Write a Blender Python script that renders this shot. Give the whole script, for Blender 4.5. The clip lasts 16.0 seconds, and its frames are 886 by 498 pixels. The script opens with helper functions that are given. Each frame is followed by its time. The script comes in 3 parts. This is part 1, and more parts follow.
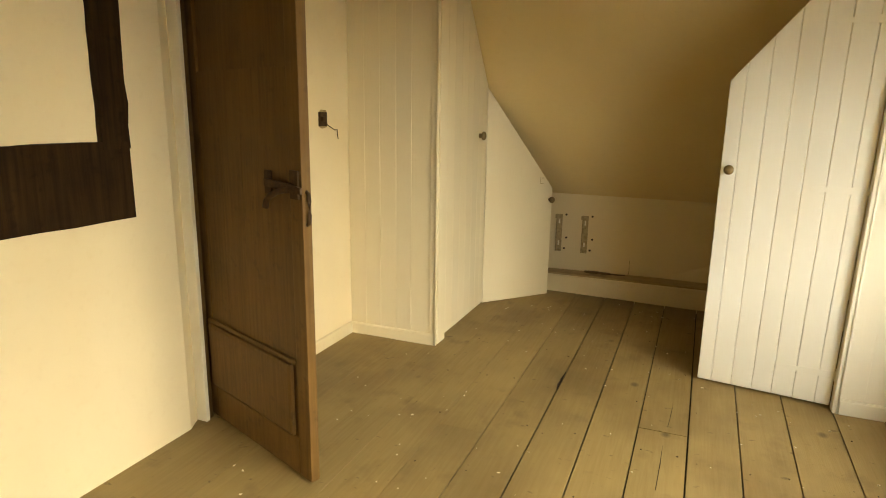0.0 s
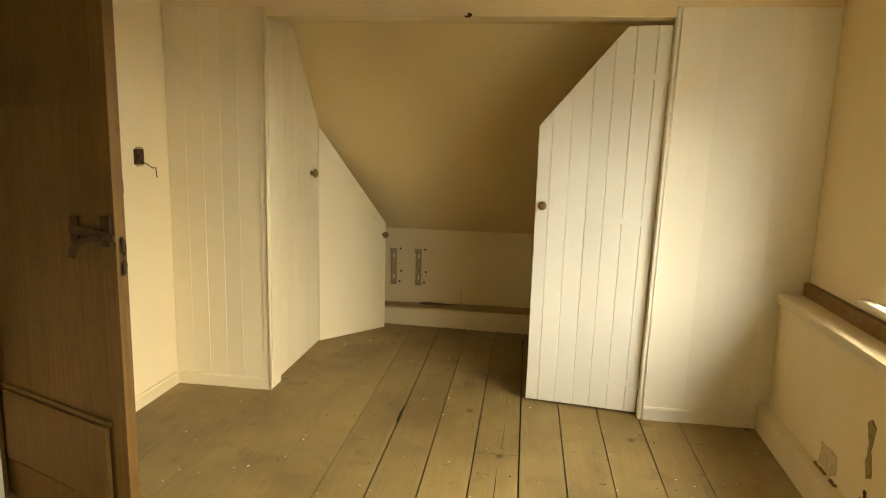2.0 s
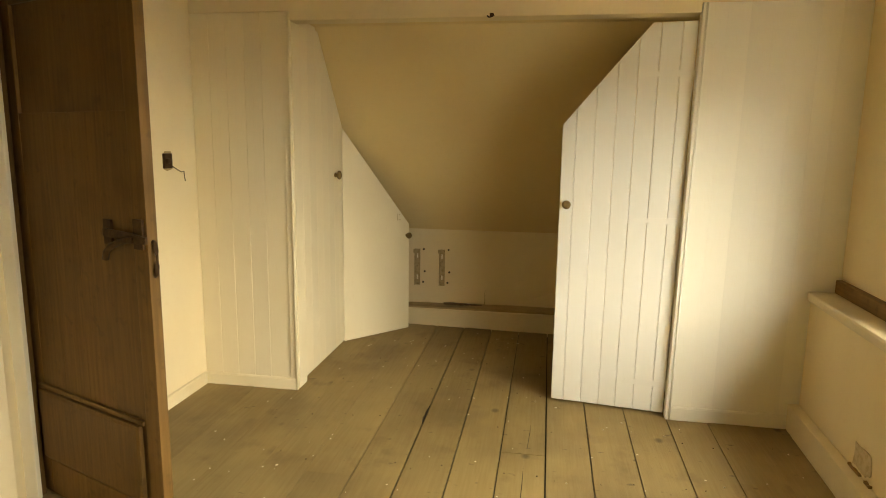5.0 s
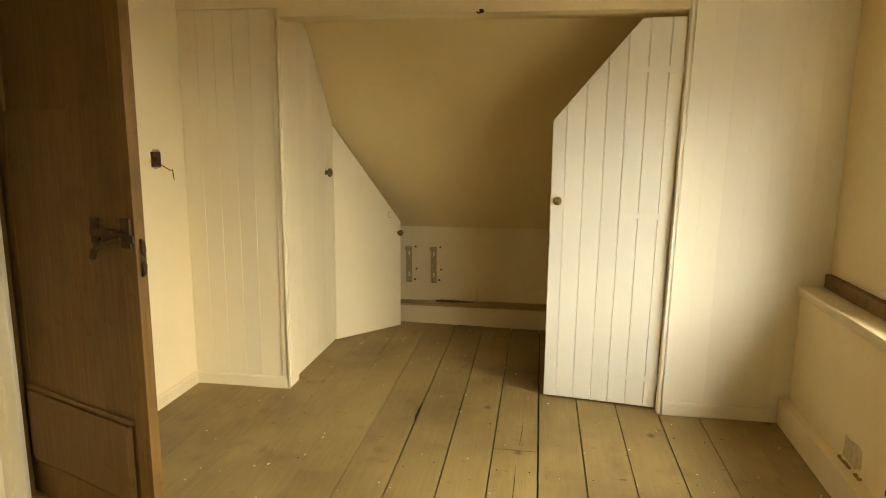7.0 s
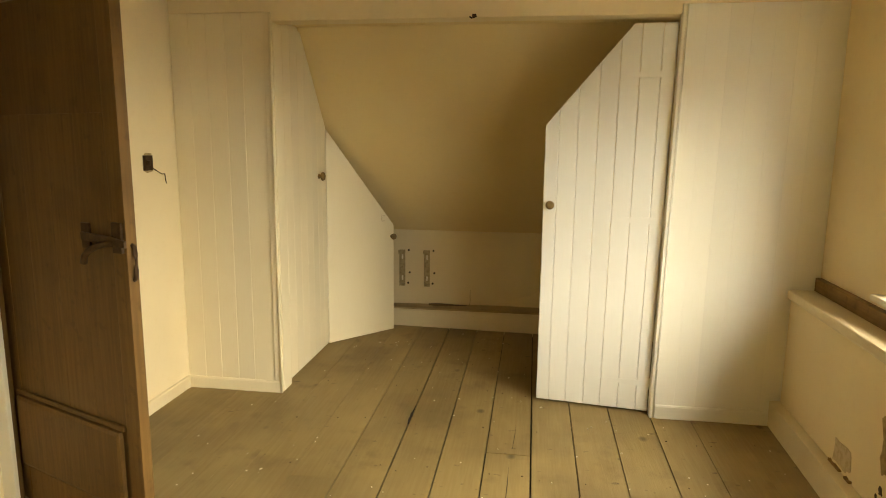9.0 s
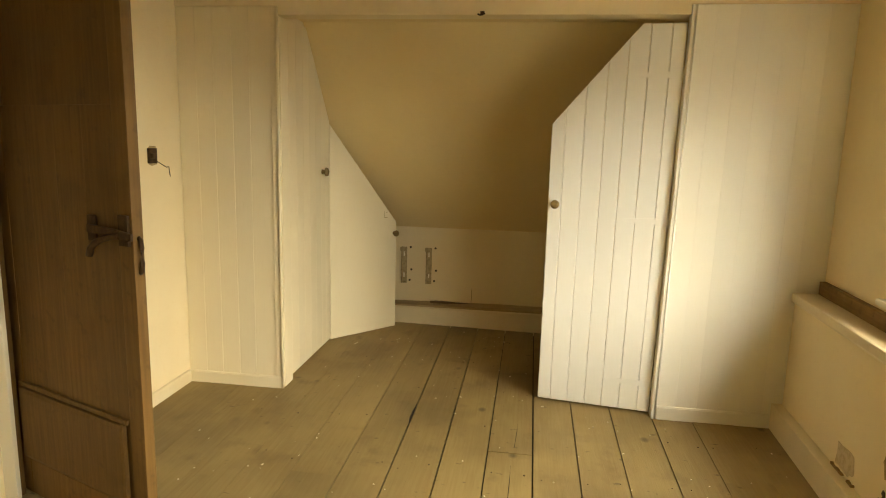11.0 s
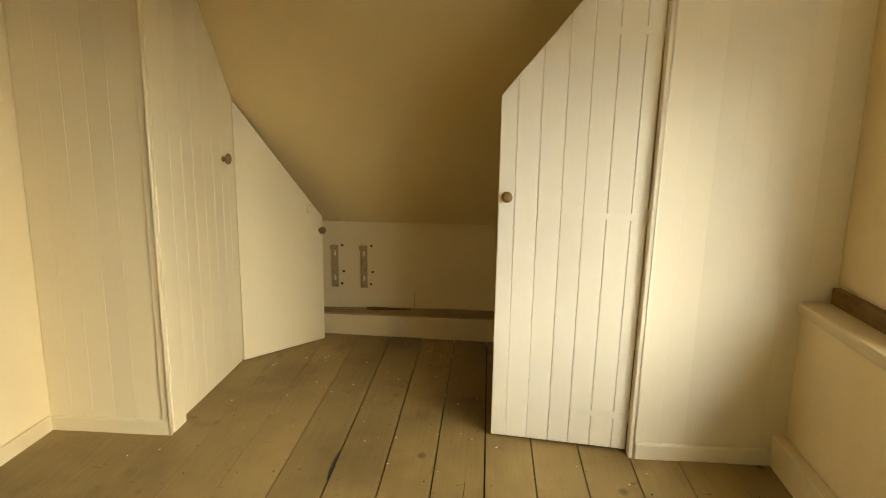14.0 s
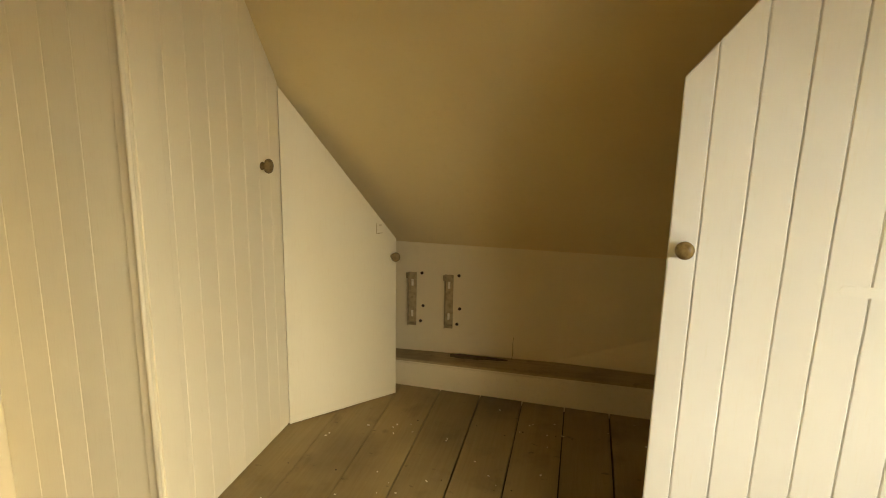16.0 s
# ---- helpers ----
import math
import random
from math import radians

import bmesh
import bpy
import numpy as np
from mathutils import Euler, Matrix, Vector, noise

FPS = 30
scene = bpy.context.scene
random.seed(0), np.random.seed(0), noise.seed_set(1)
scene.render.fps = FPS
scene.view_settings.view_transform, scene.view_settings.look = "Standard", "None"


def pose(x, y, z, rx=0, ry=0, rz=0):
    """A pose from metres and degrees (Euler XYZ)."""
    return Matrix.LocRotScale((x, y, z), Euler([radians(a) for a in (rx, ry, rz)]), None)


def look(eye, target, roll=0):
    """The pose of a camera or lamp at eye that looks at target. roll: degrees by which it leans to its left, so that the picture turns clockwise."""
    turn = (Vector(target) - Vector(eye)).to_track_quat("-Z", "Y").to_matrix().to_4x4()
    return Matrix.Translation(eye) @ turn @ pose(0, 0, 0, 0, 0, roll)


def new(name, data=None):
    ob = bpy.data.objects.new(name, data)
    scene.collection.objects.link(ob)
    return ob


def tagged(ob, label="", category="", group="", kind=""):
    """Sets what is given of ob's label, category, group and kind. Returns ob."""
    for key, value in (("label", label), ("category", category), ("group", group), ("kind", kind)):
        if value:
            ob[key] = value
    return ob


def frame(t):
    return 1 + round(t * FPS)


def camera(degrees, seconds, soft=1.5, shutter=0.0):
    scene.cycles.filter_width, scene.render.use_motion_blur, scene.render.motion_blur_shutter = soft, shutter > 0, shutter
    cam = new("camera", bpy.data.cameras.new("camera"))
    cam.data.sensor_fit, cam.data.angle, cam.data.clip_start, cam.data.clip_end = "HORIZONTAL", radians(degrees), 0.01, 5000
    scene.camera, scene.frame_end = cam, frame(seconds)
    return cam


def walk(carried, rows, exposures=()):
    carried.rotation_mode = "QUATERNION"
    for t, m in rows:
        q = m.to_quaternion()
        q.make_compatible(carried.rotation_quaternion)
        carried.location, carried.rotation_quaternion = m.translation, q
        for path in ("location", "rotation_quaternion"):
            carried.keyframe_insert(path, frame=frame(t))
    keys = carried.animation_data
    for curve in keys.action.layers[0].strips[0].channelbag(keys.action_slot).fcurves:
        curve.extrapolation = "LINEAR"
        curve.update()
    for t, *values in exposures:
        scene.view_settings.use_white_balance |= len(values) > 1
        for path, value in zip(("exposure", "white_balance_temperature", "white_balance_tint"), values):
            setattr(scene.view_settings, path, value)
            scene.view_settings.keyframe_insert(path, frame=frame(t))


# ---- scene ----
cam = camera(71.1, 16.0, soft=1.0)
PATH = [
    (0, (0.1, 1.26, 1.339), (-0.641, 3.065, 0.902), 0.9),
    (0.5, (0.137, 1.278, 1.356), (-0.337, 3.184, 0.974), -0.0),
    (1, (0.12, 1.25, 1.372), (-0.202, 3.19, 1.006), 0.6),
    (1.5, (0.125, 1.233, 1.363), (-0.117, 3.182, 0.986), 1.6),
    (2, (0.126, 1.233, 1.377), (-0.123, 3.191, 1.049), 1.6),
    (2.5, (0.114, 1.235, 1.374), (-0.189, 3.185, 1.045), 1.2),
    (3, (0.115, 1.237, 1.376), (-0.181, 3.187, 1.046), 1.1),
    (3.5, (0.115, 1.225, 1.379), (-0.198, 3.176, 1.066), 1.1),
    (4, (0.114, 1.22, 1.376), (-0.207, 3.169, 1.061), 0.8),
    (6.5, (0.117, 1.233, 1.375), (-0.192, 3.179, 1.035), 0.8),
    (7, (0.12, 1.232, 1.372), (-0.174, 3.182, 1.037), 0.5),
    (7.5, (0.124, 1.231, 1.375), (-0.16, 3.181, 1.037), 0.5),
    (8, (0.126, 1.233, 1.371), (-0.159, 3.184, 1.033), 0.5),
    (8.5, (0.131, 1.232, 1.375), (-0.151, 3.185, 1.045), 0.6),
    (9, (0.124, 1.23, 1.379), (-0.15, 3.184, 1.053), 0.6),
    (11.5, (0.065, 1.234, 1.377), (-0.188, 3.188, 1.037), 2.0),
    (12, (0.029, 1.244, 1.364), (-0.205, 3.199, 1.012), 2.3),
    (12.5, (0.023, 1.35, 1.354), (-0.266, 3.298, 1.008), 1.7),
    (13, (0.073, 1.557, 1.371), (-0.294, 3.492, 1.025), 1.8),
    (13.5, (0.131, 1.704, 1.359), (-0.2, 3.638, 0.975), -0.5),
    (14, (0.137, 1.937, 1.37), (0.005, 3.894, 0.979), 0.9),
    (14.5, (0.12, 2.167, 1.398), (0.025, 4.132, 1.034), 0.4),
    (15, (0.121, 2.470, 1.394), (-0.198, 4.411, 1.036), 0.9),
    (15.5, (0.097, 2.692, 1.408), (-0.359, 4.597, 0.998), 0.5),
    (16, (-0.03, 2.927, 1.407), (-0.452, 4.833, 0.968), 1.15),
]
walk(cam, [(t, look(eye, target, roll)) for t, eye, target, roll in PATH],
     exposures=[(0.0, 0.0), (13.0, 0.0), (14.5, -0.05), (16.0, -0.05)])

# ---- light ----
world = bpy.data.worlds.new("world")
scene.world = world
world.use_nodes = True
wn = world.node_tree
sky = wn.nodes.new("ShaderNodeTexSky")
sky.sky_type, sky.sun_disc = "NISHITA", False
sky.sun_elevation, sky.sun_rotation = radians(35), radians(200)
wn.links.new(sky.outputs[0], wn.nodes["Background"].inputs[0])
wn.nodes["Background"].inputs[1].default_value = 0.12

WALL_TILT = 0.05          # the window wall runs slightly out of square


def wall_x(x, y):
    """x of a plane of the window wall at y, given its x at the cupboard front."""
    return x - (4.4 - y) * WALL_TILT


def area(name, m, width, height, watts, colour):
    lamp = bpy.data.lights.new(name, "AREA")
    lamp.shape, lamp.size, lamp.size_y = "RECTANGLE", width, height
    lamp.energy, lamp.color = watts, colour
    ob = new(name, lamp)
    ob.matrix_world = m
    return ob


# north end and sill are measured; the rest is added to steer daylight
WINDOW_Y0, WINDOW_Y1, WINDOW_Z0, WINDOW_Z1 = 0.5, 3.69, 0.83, 1.67
# area lamp added outside, standing in for the sky beyond the window
area("window_daylight", look((3.0, 0.75, 2.74), (0.5, 1.05, 1.3)), 6.4, 3.0, 1230, (1.0, 0.945, 0.775))


# ---- materials ----
def shader(name, rough=0.6, metal=0.0):
    m = bpy.data.materials.new(name)
    m.use_nodes = True
    n, l = m.node_tree.nodes, m.node_tree.links
    b = n["Principled BSDF"]
    b.inputs["Roughness"].default_value, b.inputs["Metallic"].default_value = rough, metal
    return m, n, l, b


def texture(n, l, scale=(1, 1, 1), detail=4.0, size=5.0, rough=0.55):
    c = n.new("ShaderNodeTexCoord")
    mp = n.new("ShaderNodeMapping")
    mp.inputs["Scale"].default_value = scale
    t = n.new("ShaderNodeTexNoise")
    t.inputs["Scale"].default_value, t.inputs["Detail"].default_value, t.inputs["Roughness"].default_value = size, detail, rough
    l.new(c.outputs["Object"], mp.inputs[0])
    l.new(mp.outputs[0], t.inputs[0])
    return t


def ramp(n, l, fac, stops):
    r = n.new("ShaderNodeValToRGB")
    e = r.color_ramp.elements
    while len(e) < len(stops):
        e.new(0.5)
    for i, (p, c) in enumerate(stops):
        e[i].position, e[i].color = p, (*c, 1)
    l.new(fac, r.inputs[0])
    return r.outputs[0]


def mix(n, l, fac, a, b, mode="MIX"):
    x = n.new("ShaderNodeMix")
    x.data_type, x.blend_type = "RGBA", mode
    for sock, v in ((0, fac), (6, a), (7, b)):
        if isinstance(v, (int, float)):
            x.inputs[sock].default_value = v
        elif isinstance(v, tuple):
            x.inputs[sock].default_value = (*v, 1)
        else:
            l.new(v, x.inputs[sock])
    return x.outputs[2]


def bump(n, l, b, height, strength, dist=0.002):
    k = n.new("ShaderNodeBump")
    k.inputs["Strength"].default_value, k.inputs["Distance"].default_value = strength, dist
    l.new(height, k.inputs["Height"])
    l.new(k.outputs[0], b.inputs["Normal"])


def paint(name, colour, dirty, rough, grain=(1, 1, 1), relief=0.2, spread=0.5):
    """Brushed paint: cloudy grime at two scales and fine relief."""
    m, n, l, b = shader(name, rough)
    big = texture(n, l, (1, 1, 0.6), 3, 1.7)
    small = texture(n, l, grain, 5, 28)
    base = mix(n, l, ramp(n, l, big.outputs[0], [(0.38, (0, 0, 0)), (0.75, (spread,) * 3)]), colour, dirty)
    base = mix(n, l, ramp(n, l, small.outputs[0], [(0.56, (0, 0, 0)), (0.8, (0.35,) * 3)]), base, dirty)
    info = n.new("ShaderNodeObjectInfo")
    tone = n.new("ShaderNodeMapRange")
    tone.inputs[3].default_value, tone.inputs[4].default_value = 0.94, 1.0
    l.new(info.outputs["Random"], tone.inputs[0])
    base = mix(n, l, 1.0, base, tone.outputs[0], "MULTIPLY")
    l.new(base, b.inputs["Base Color"])
    bump(n, l, b, small.outputs[0], relief)
    return m


PLASTER = paint("aged_cream_plaster", (0.85, 0.72, 0.445), (0.76, 0.605, 0.325), 0.85, relief=0.35)
# plaster colour pushed towards ochre to put the ceilings' shade into it
SHADED_CEILING_PAINT = paint("shaded_ceiling_paint", (0.84, 0.665, 0.325), (0.77, 0.575, 0.255), 0.9, relief=0.35)
BOARD_PAINT = paint("cream_board_paint", (0.85, 0.745, 0.50), (0.75, 0.61, 0.345), 0.5, (6, 6, 0.5), 0.15, 0.35)
DOOR_PAINT = paint("white_door_paint", (0.88, 0.86, 0.77), (0.82, 0.77, 0.61), 0.45, (6, 6, 0.5), 0.12, 0.3)
# copy of the board paint, whitened for the window light on this front
LIT_FRONT_PAINT = paint("lit_front_paint", (0.87, 0.825, 0.69), (0.81, 0.74, 0.545), 0.6, (6, 6, 0.5), 0.12, 0.3)
SKIRT_PAINT = paint("worn_skirting_paint", (0.78, 0.67, 0.43), (0.58, 0.45, 0.22), 0.55, (2, 2, 2), 0.25, 0.6)


def wood(name, light, dark, rough, axis, stain=0.5):
    m, n, l, b = shader(name, rough)
    info = n.new("ShaderNodeObjectInfo")
    scale = [14, 14, 14]
    scale[axis] = 0.7
    c = n.new("ShaderNodeTexCoord")
    shift = n.new("ShaderNodeVectorMath")
    shift.operation = "MULTIPLY_ADD"
    comb = n.new("ShaderNodeCombineXYZ")
    for i in range(3):
        l.new(info.outputs["Random"], comb.inputs[i])
    l.new(comb.outputs[0], shift.inputs[0])
    shift.inputs[1].default_value = (37, 53, 11)
    l.new(c.outputs["Object"], shift.inputs[2])

    def tex(sc, size, detail):
        mp = n.new("ShaderNodeMapping")
        mp.inputs["Scale"].default_value = sc
        t = n.new("ShaderNodeTexNoise")
        t.inputs["Scale"].default_value, t.inputs["Detail"].default_value = size, detail
        l.new(shift.outputs[0], mp.inputs[0])
        l.new(mp.outputs[0], t.inputs[0])
        return t.outputs[0]

    grain = tex(scale, 5, 6)
    blotch = tex((1, 1, 1), 6.5, 6)
    fine = tex([s * 6 for s in scale], 5, 2)
    base = mix(n, l, ramp(n, l, grain, [(0.3, (0, 0, 0)), (0.75, (1, 1, 1))]), light, dark)
    spots = tex((1, 1, 1), 22, 5)
    base = mix(n, l, ramp(n, l, spots, [(0.6, (0, 0, 0)), (0.7, (stain * 0.8,) * 3)]), base, tuple(v * 0.5 for v in dark))
    base = mix(n, l, ramp(n, l, blotch, [(0.5, (0, 0, 0)), (0.72, (stain * 0.75,) * 3)]), base, tuple(v * 0.45 for v in dark))
    tone = n.new("ShaderNodeMapRange")
    tone.inputs[3].default_value, tone.inputs[4].default_value = 0.88, 1.08
    l.new(info.outputs["Random"], tone.inputs[0])
    base = mix(n, l, 1.0, base, tone.outputs[0], "MULTIPLY")
    l.new(base, b.inputs["Base Color"])
    bump(n, l, b, fine, 0.25)
    return m


def floor_wood(name, light, dark, stained):
    """Old scrubbed pine: soft grain, cloudy dirt, worn pale patches, scuffs along the boards and a few knots."""
    m, n, l, b = shader(name, 0.62)
    info = n.new("ShaderNodeObjectInfo")
    c = n.new("ShaderNodeTexCoord")
    comb = n.new("ShaderNodeCombineXYZ")
    for i in range(3):
        l.new(info.outputs["Random"], comb.inputs[i])
    shift = n.new("ShaderNodeVectorMath")
    shift.operation = "MULTIPLY_ADD"
    l.new(comb.outputs[0], shift.inputs[0])
    shift.inputs[1].default_value = (37, 53, 11)
    l.new(c.outputs["Object"], shift.inputs[2])

    def mapped(scale, source):
        mp = n.new("ShaderNodeMapping")
        mp.inputs["Scale"].default_value = scale
        l.new(source, mp.inputs[0])
        return mp.outputs[0]

    def noise(scale, size, detail, source=None, twist=0.0):
        t = n.new("ShaderNodeTexNoise")
        t.inputs["Scale"].default_value, t.inputs["Detail"].default_value, t.inputs["Distortion"].default_value = size, detail, twist
        l.new(mapped(scale, source or shift.outputs[0]), t.inputs[0])
        return t.outputs[0]

    def veil(base, fac, lo, hi, amount, colour):
        return mix(n, l, ramp(n, l, fac, [(lo, (0, 0, 0)), (hi, (amount,) * 3)]), base, colour)

    grain = noise((16, 0.9, 16), 5, 6, twist=0.4)
    base = mix(n, l, ramp(n, l, grain, [(0.32, (0, 0, 0)), (0.72, (1, 1, 1))]), light, dark)
    base = veil(base, noise((1, 0.55, 1), 3.2, 4), 0.52, 0.74, 0.6, tuple(v * 1.28 for v in light))
    base = veil(base, noise((1, 1, 1), 1.6, 5, c.outputs["Object"]), 0.46, 0.70, 0.55, stained)
    base = veil(base, noise((0.9, 0.8, 1), 6.5, 5), 0.58, 0.76, 0.5, stained)
    base = veil(base, noise((0.7, 1.3, 1), 24, 4), 0.67, 0.76, 0.75, tuple(v * 0.7 for v in stained))
    tone = n.new("ShaderNodeMapRange")
    tone.inputs[3].default_value, tone.inputs[4].default_value = 0.9, 1.07
    l.new(info.outputs["Random"], tone.inputs[0])
    base = mix(n, l, 1.0, base, tone.outputs[0], "MULTIPLY")
    v = n.new("ShaderNodeTexVoronoi")
    v.inputs["Scale"].default_value = 1.0
    l.new(mapped((3.4, 2.6, 3.4), shift.outputs[0]), v.inputs[0])
    base = mix(n, l, ramp(n, l, v.outputs[0], [(0.03, (0.7,) * 3), (0.085, (0, 0, 0))]), base, tuple(x * 0.55 for x in stained))
    l.new(base, b.inputs["Base Color"])
    rough = n.new("ShaderNodeMapRange")
    rough.inputs[3].default_value, rough.inputs[4].default_value = 0.5, 0.75
    l.new(grain, rough.inputs[0])
    l.new(rough.outputs[0], b.inputs["Roughness"])
    bump(n, l, b, noise((60, 3, 60), 5, 3), 0.3)
    return m


FLOOR_WOOD = floor_wood("worn_pine_floorboard", (0.305, 0.217, 0.08), (0.276, 0.193, 0.068), (0.11, 0.066, 0.018))
DOOR_WOOD = wood("dark_stained_door_wood", (0.155, 0.084, 0.018), (0.105, 0.054, 0.010), 0.62, 2, stain=0.45)
BEAM_WOOD = wood("blackened_timber", (0.036, 0.018, 0.004), (0.016, 0.007, 0.0012), 0.9, 2)
DOOR_WOOD.node_tree.nodes["Principled BSDF"].inputs["Specular IOR Level"].default_value = 0.25
BEAM_WOOD.node_tree.nodes["Principled BSDF"].inputs["Specular IOR Level"].default_value = 0.15
STRIP_WOOD = wood("brown_sill_strip_wood", (0.32, 0.195, 0.06), (0.23, 0.132, 0.036), 0.6, 1)
STRIP_WOOD.node_tree.nodes["Principled BSDF"].inputs["Specular IOR Level"].default_value = 0.2
LATH_AND_DIM_LANDING = wood("brown_lath_and_dim_landing", (0.17, 0.11, 0.038), (0.12, 0.07, 0.02), 0.7, 2)
RAW_WOOD = wood("dusty_bare_wood", (0.46, 0.34, 0.16), (0.36, 0.25, 0.105), 0.8, 0)
SUBFLOOR, _n, _l, _b = shader("dark_gap", 0.95)
_b.inputs["Base Color"].default_value = (0.02, 0.012, 0.005, 1)


def metal(name, colour, rough, metallic, spot):
    m, n, l, b = shader(name, rough, metallic)
    t = texture(n, l, (1, 1, 1), 5, 45)
    l.new(mix(n, l, ramp(n, l, t.outputs[0], [(0.45, (0, 0, 0)), (0.65, (1, 1, 1))]), colour, spot), b.inputs["Base Color"])
    bump(n, l, b, t.outputs[0], 0.3)
    return m


IRON = metal("black_iron", (0.045, 0.022, 0.005), 0.65, 0.0, (0.075, 0.038, 0.01))
IRON.node_tree.nodes["Principled BSDF"].inputs["Specular IOR Level"].default_value = 0.2
KNOB_WOOD = metal("varnished_wood_knob", (0.24, 0.165, 0.06), 0.25, 0.0, (0.15, 0.098, 0.032))
BRACKET = metal("dull_bracket_steel", (0.44, 0.33, 0.16), 0.6, 0.0, (0.31, 0.22, 0.09))
HOLE = metal("dark_plug", (0.05, 0.028, 0.008), 0.8, 0.0, (0.09, 0.055, 0.02))
RAW_FILLER = metal("grey_filler", (0.62, 0.50, 0.29), 0.9, 0.0, (0.5, 0.38, 0.19))
RAW = metal("bare_plaster_patch", (0.40, 0.29, 0.12), 0.9, 0.0, (0.30, 0.2, 0.08))
CHIP = metal("paint_flake", (0.85, 0.78, 0.6), 0.8, 0.0, (0.7, 0.6, 0.4))
FRAME_PAINT = paint("white_window_paint", (0.86, 0.8, 0.62), (0.76, 0.67, 0.46), 0.4)
GLASS, _n, _l, _b = shader("window_glass", 0.02)
_b.inputs["Transmission Weight"].default_value = 1.0
_b.inputs["Base Color"].default_value = (0.97, 0.98, 0.97, 1)


# ---- building helpers ----
def box(bm, x0, x1, y0, y1, z0, z1, bevel=0.0, m=None):
    r = bmesh.ops.create_cube(bm, size=1)
    t = Matrix.Translation(((x0 + x1) / 2, (y0 + y1) / 2, (z0 + z1) / 2)) @ Matrix.Diagonal((x1 - x0, y1 - y0, z1 - z0, 1))
    bmesh.ops.transform(bm, matrix=(m or Matrix()) @ t, verts=r["verts"])
    if bevel:
        es = list({e for v in r["verts"] for e in v.link_edges})
        bmesh.ops.bevel(bm, geom=es, offset=bevel, segments=2, affect="EDGES", profile=0.6)
    return bm


def prism(bm, outline, a, b, place, bevel=0.0):
    """A prism: outline is a list of (u, v); place(u, v, w) gives the world point; w runs from a to b."""
    lo = [bm.verts.new(place(u, v, a)) for u, v in outline]
    hi = [bm.verts.new(place(u, v, b)) for u, v in outline]
    faces = [bm.faces.new(lo[::-1]), bm.faces.new(hi)]
    k = len(outline)
    for i in range(k):
        faces.append(bm.faces.new((lo[i], lo[(i + 1) % k], hi[(i + 1) % k], hi[i])))
    bmesh.ops.recalc_face_normals(bm, faces=faces)
    if bevel:
        es = list({e for f in faces for e in f.edges})
        bmesh.ops.bevel(bm, geom=es, offset=bevel, segments=2, affect="EDGES", profile=0.6)
    return bm


def lathe(bm, profile, m, steps=24):
    """Turns a profile of (radius, height) round z."""
    rings = []
    for r, z in profile:
        rings.append([bm.verts.new(m @ Vector((r * math.cos(2 * math.pi * i / steps), r * math.sin(2 * math.pi * i / steps), z))) for i in range(steps)])
    for a, b in zip(rings, rings[1:]):
        for i in range(steps):
            bm.faces.new((a[i], a[(i + 1) % steps], b[(i + 1) % steps], b[i])).smooth = True
    bm.faces.new(rings[0][::-1])
    bm.faces.new(rings[-1])
    return bm


def tube(bm, pts, radius, steps=8):
    """A bent rod through the points."""
    pts = [Vector(p) for p in pts]
    rings = []
    for i, p in enumerate(pts):
        d = (pts[min(i + 1, len(pts) - 1)] - pts[max(i - 1, 0)]).normalized()
        q = d.to_track_quat("Z", "Y")
        r = radius[i] if isinstance(radius, (list, tuple)) else radius
        rings.append([bm.verts.new(p + q @ Vector((r * math.cos(2 * math.pi * k / steps), r * math.sin(2 * math.pi * k / steps), 0))) for k in range(steps)])
    for a, b in zip(rings, rings[1:]):
        for k in range(steps):
            bm.faces.new((a[k], a[(k + 1) % steps], b[(k + 1) % steps], b[k])).smooth = True
    bm.faces.new(rings[0][::-1])
    bm.faces.new(rings[-1])
    return bm


def part(name, bm, material, parent=None, label=""):
    me = bpy.data.meshes.new(name)
    bm.to_mesh(me)
    bm.free()
    me.materials.append(material)
    ob = new(name, me)
    if parent:
        ob.parent = parent
    if label:
        tagged(ob, label)
    return ob


def setting(name, bm, material, label, category):
    return tagged(part(name, bm, material), label, category, kind="structure")


def thing(name, place, label, category, group=""):
    ob = new(name)
    ob.location = place
    ob.empty_display_size = 0.1
    bpy.context.view_layer.update()
    return tagged(ob, label, category, group)


def under(ob, parent):
    """Hang a part made in world coordinates under its thing without moving it."""
    ob.parent = parent
    ob.matrix_parent_inverse = parent.matrix_world.inverted()
    return ob


def B():
    return bmesh.new()


# ---- the setting ----
FRONT, LEFT, KNEE = 4.40, -1.79, 5.96
FLANK, POST = -1.245, 0.803           # cupboard corners on either side of the alcove
LINTEL, SOFFIT, FRONT_TOP, CEIL = 2.005, 2.055, 2.05, 2.34
LEAN = 0.0155                         # the hinge post leans towards the window, x per metre of height
BACK = -2.4
SLOPE = 1.18


def slope_z(y):
    return 0.735 + (KNEE - y) * SLOPE


setting("floor", box(B(), -2.6, 2.1, BACK - 0.2, 6.2, -0.12, -0.024), SUBFLOOR, "dark joists and void beneath the old floorboards", "floor")
def knee_y(x, z):
    """The knee wall leans: towards the window side its foot comes forward."""
    return KNEE - max(0.0, x + 0.62) * 0.1 * (0.8 - z) / 0.82


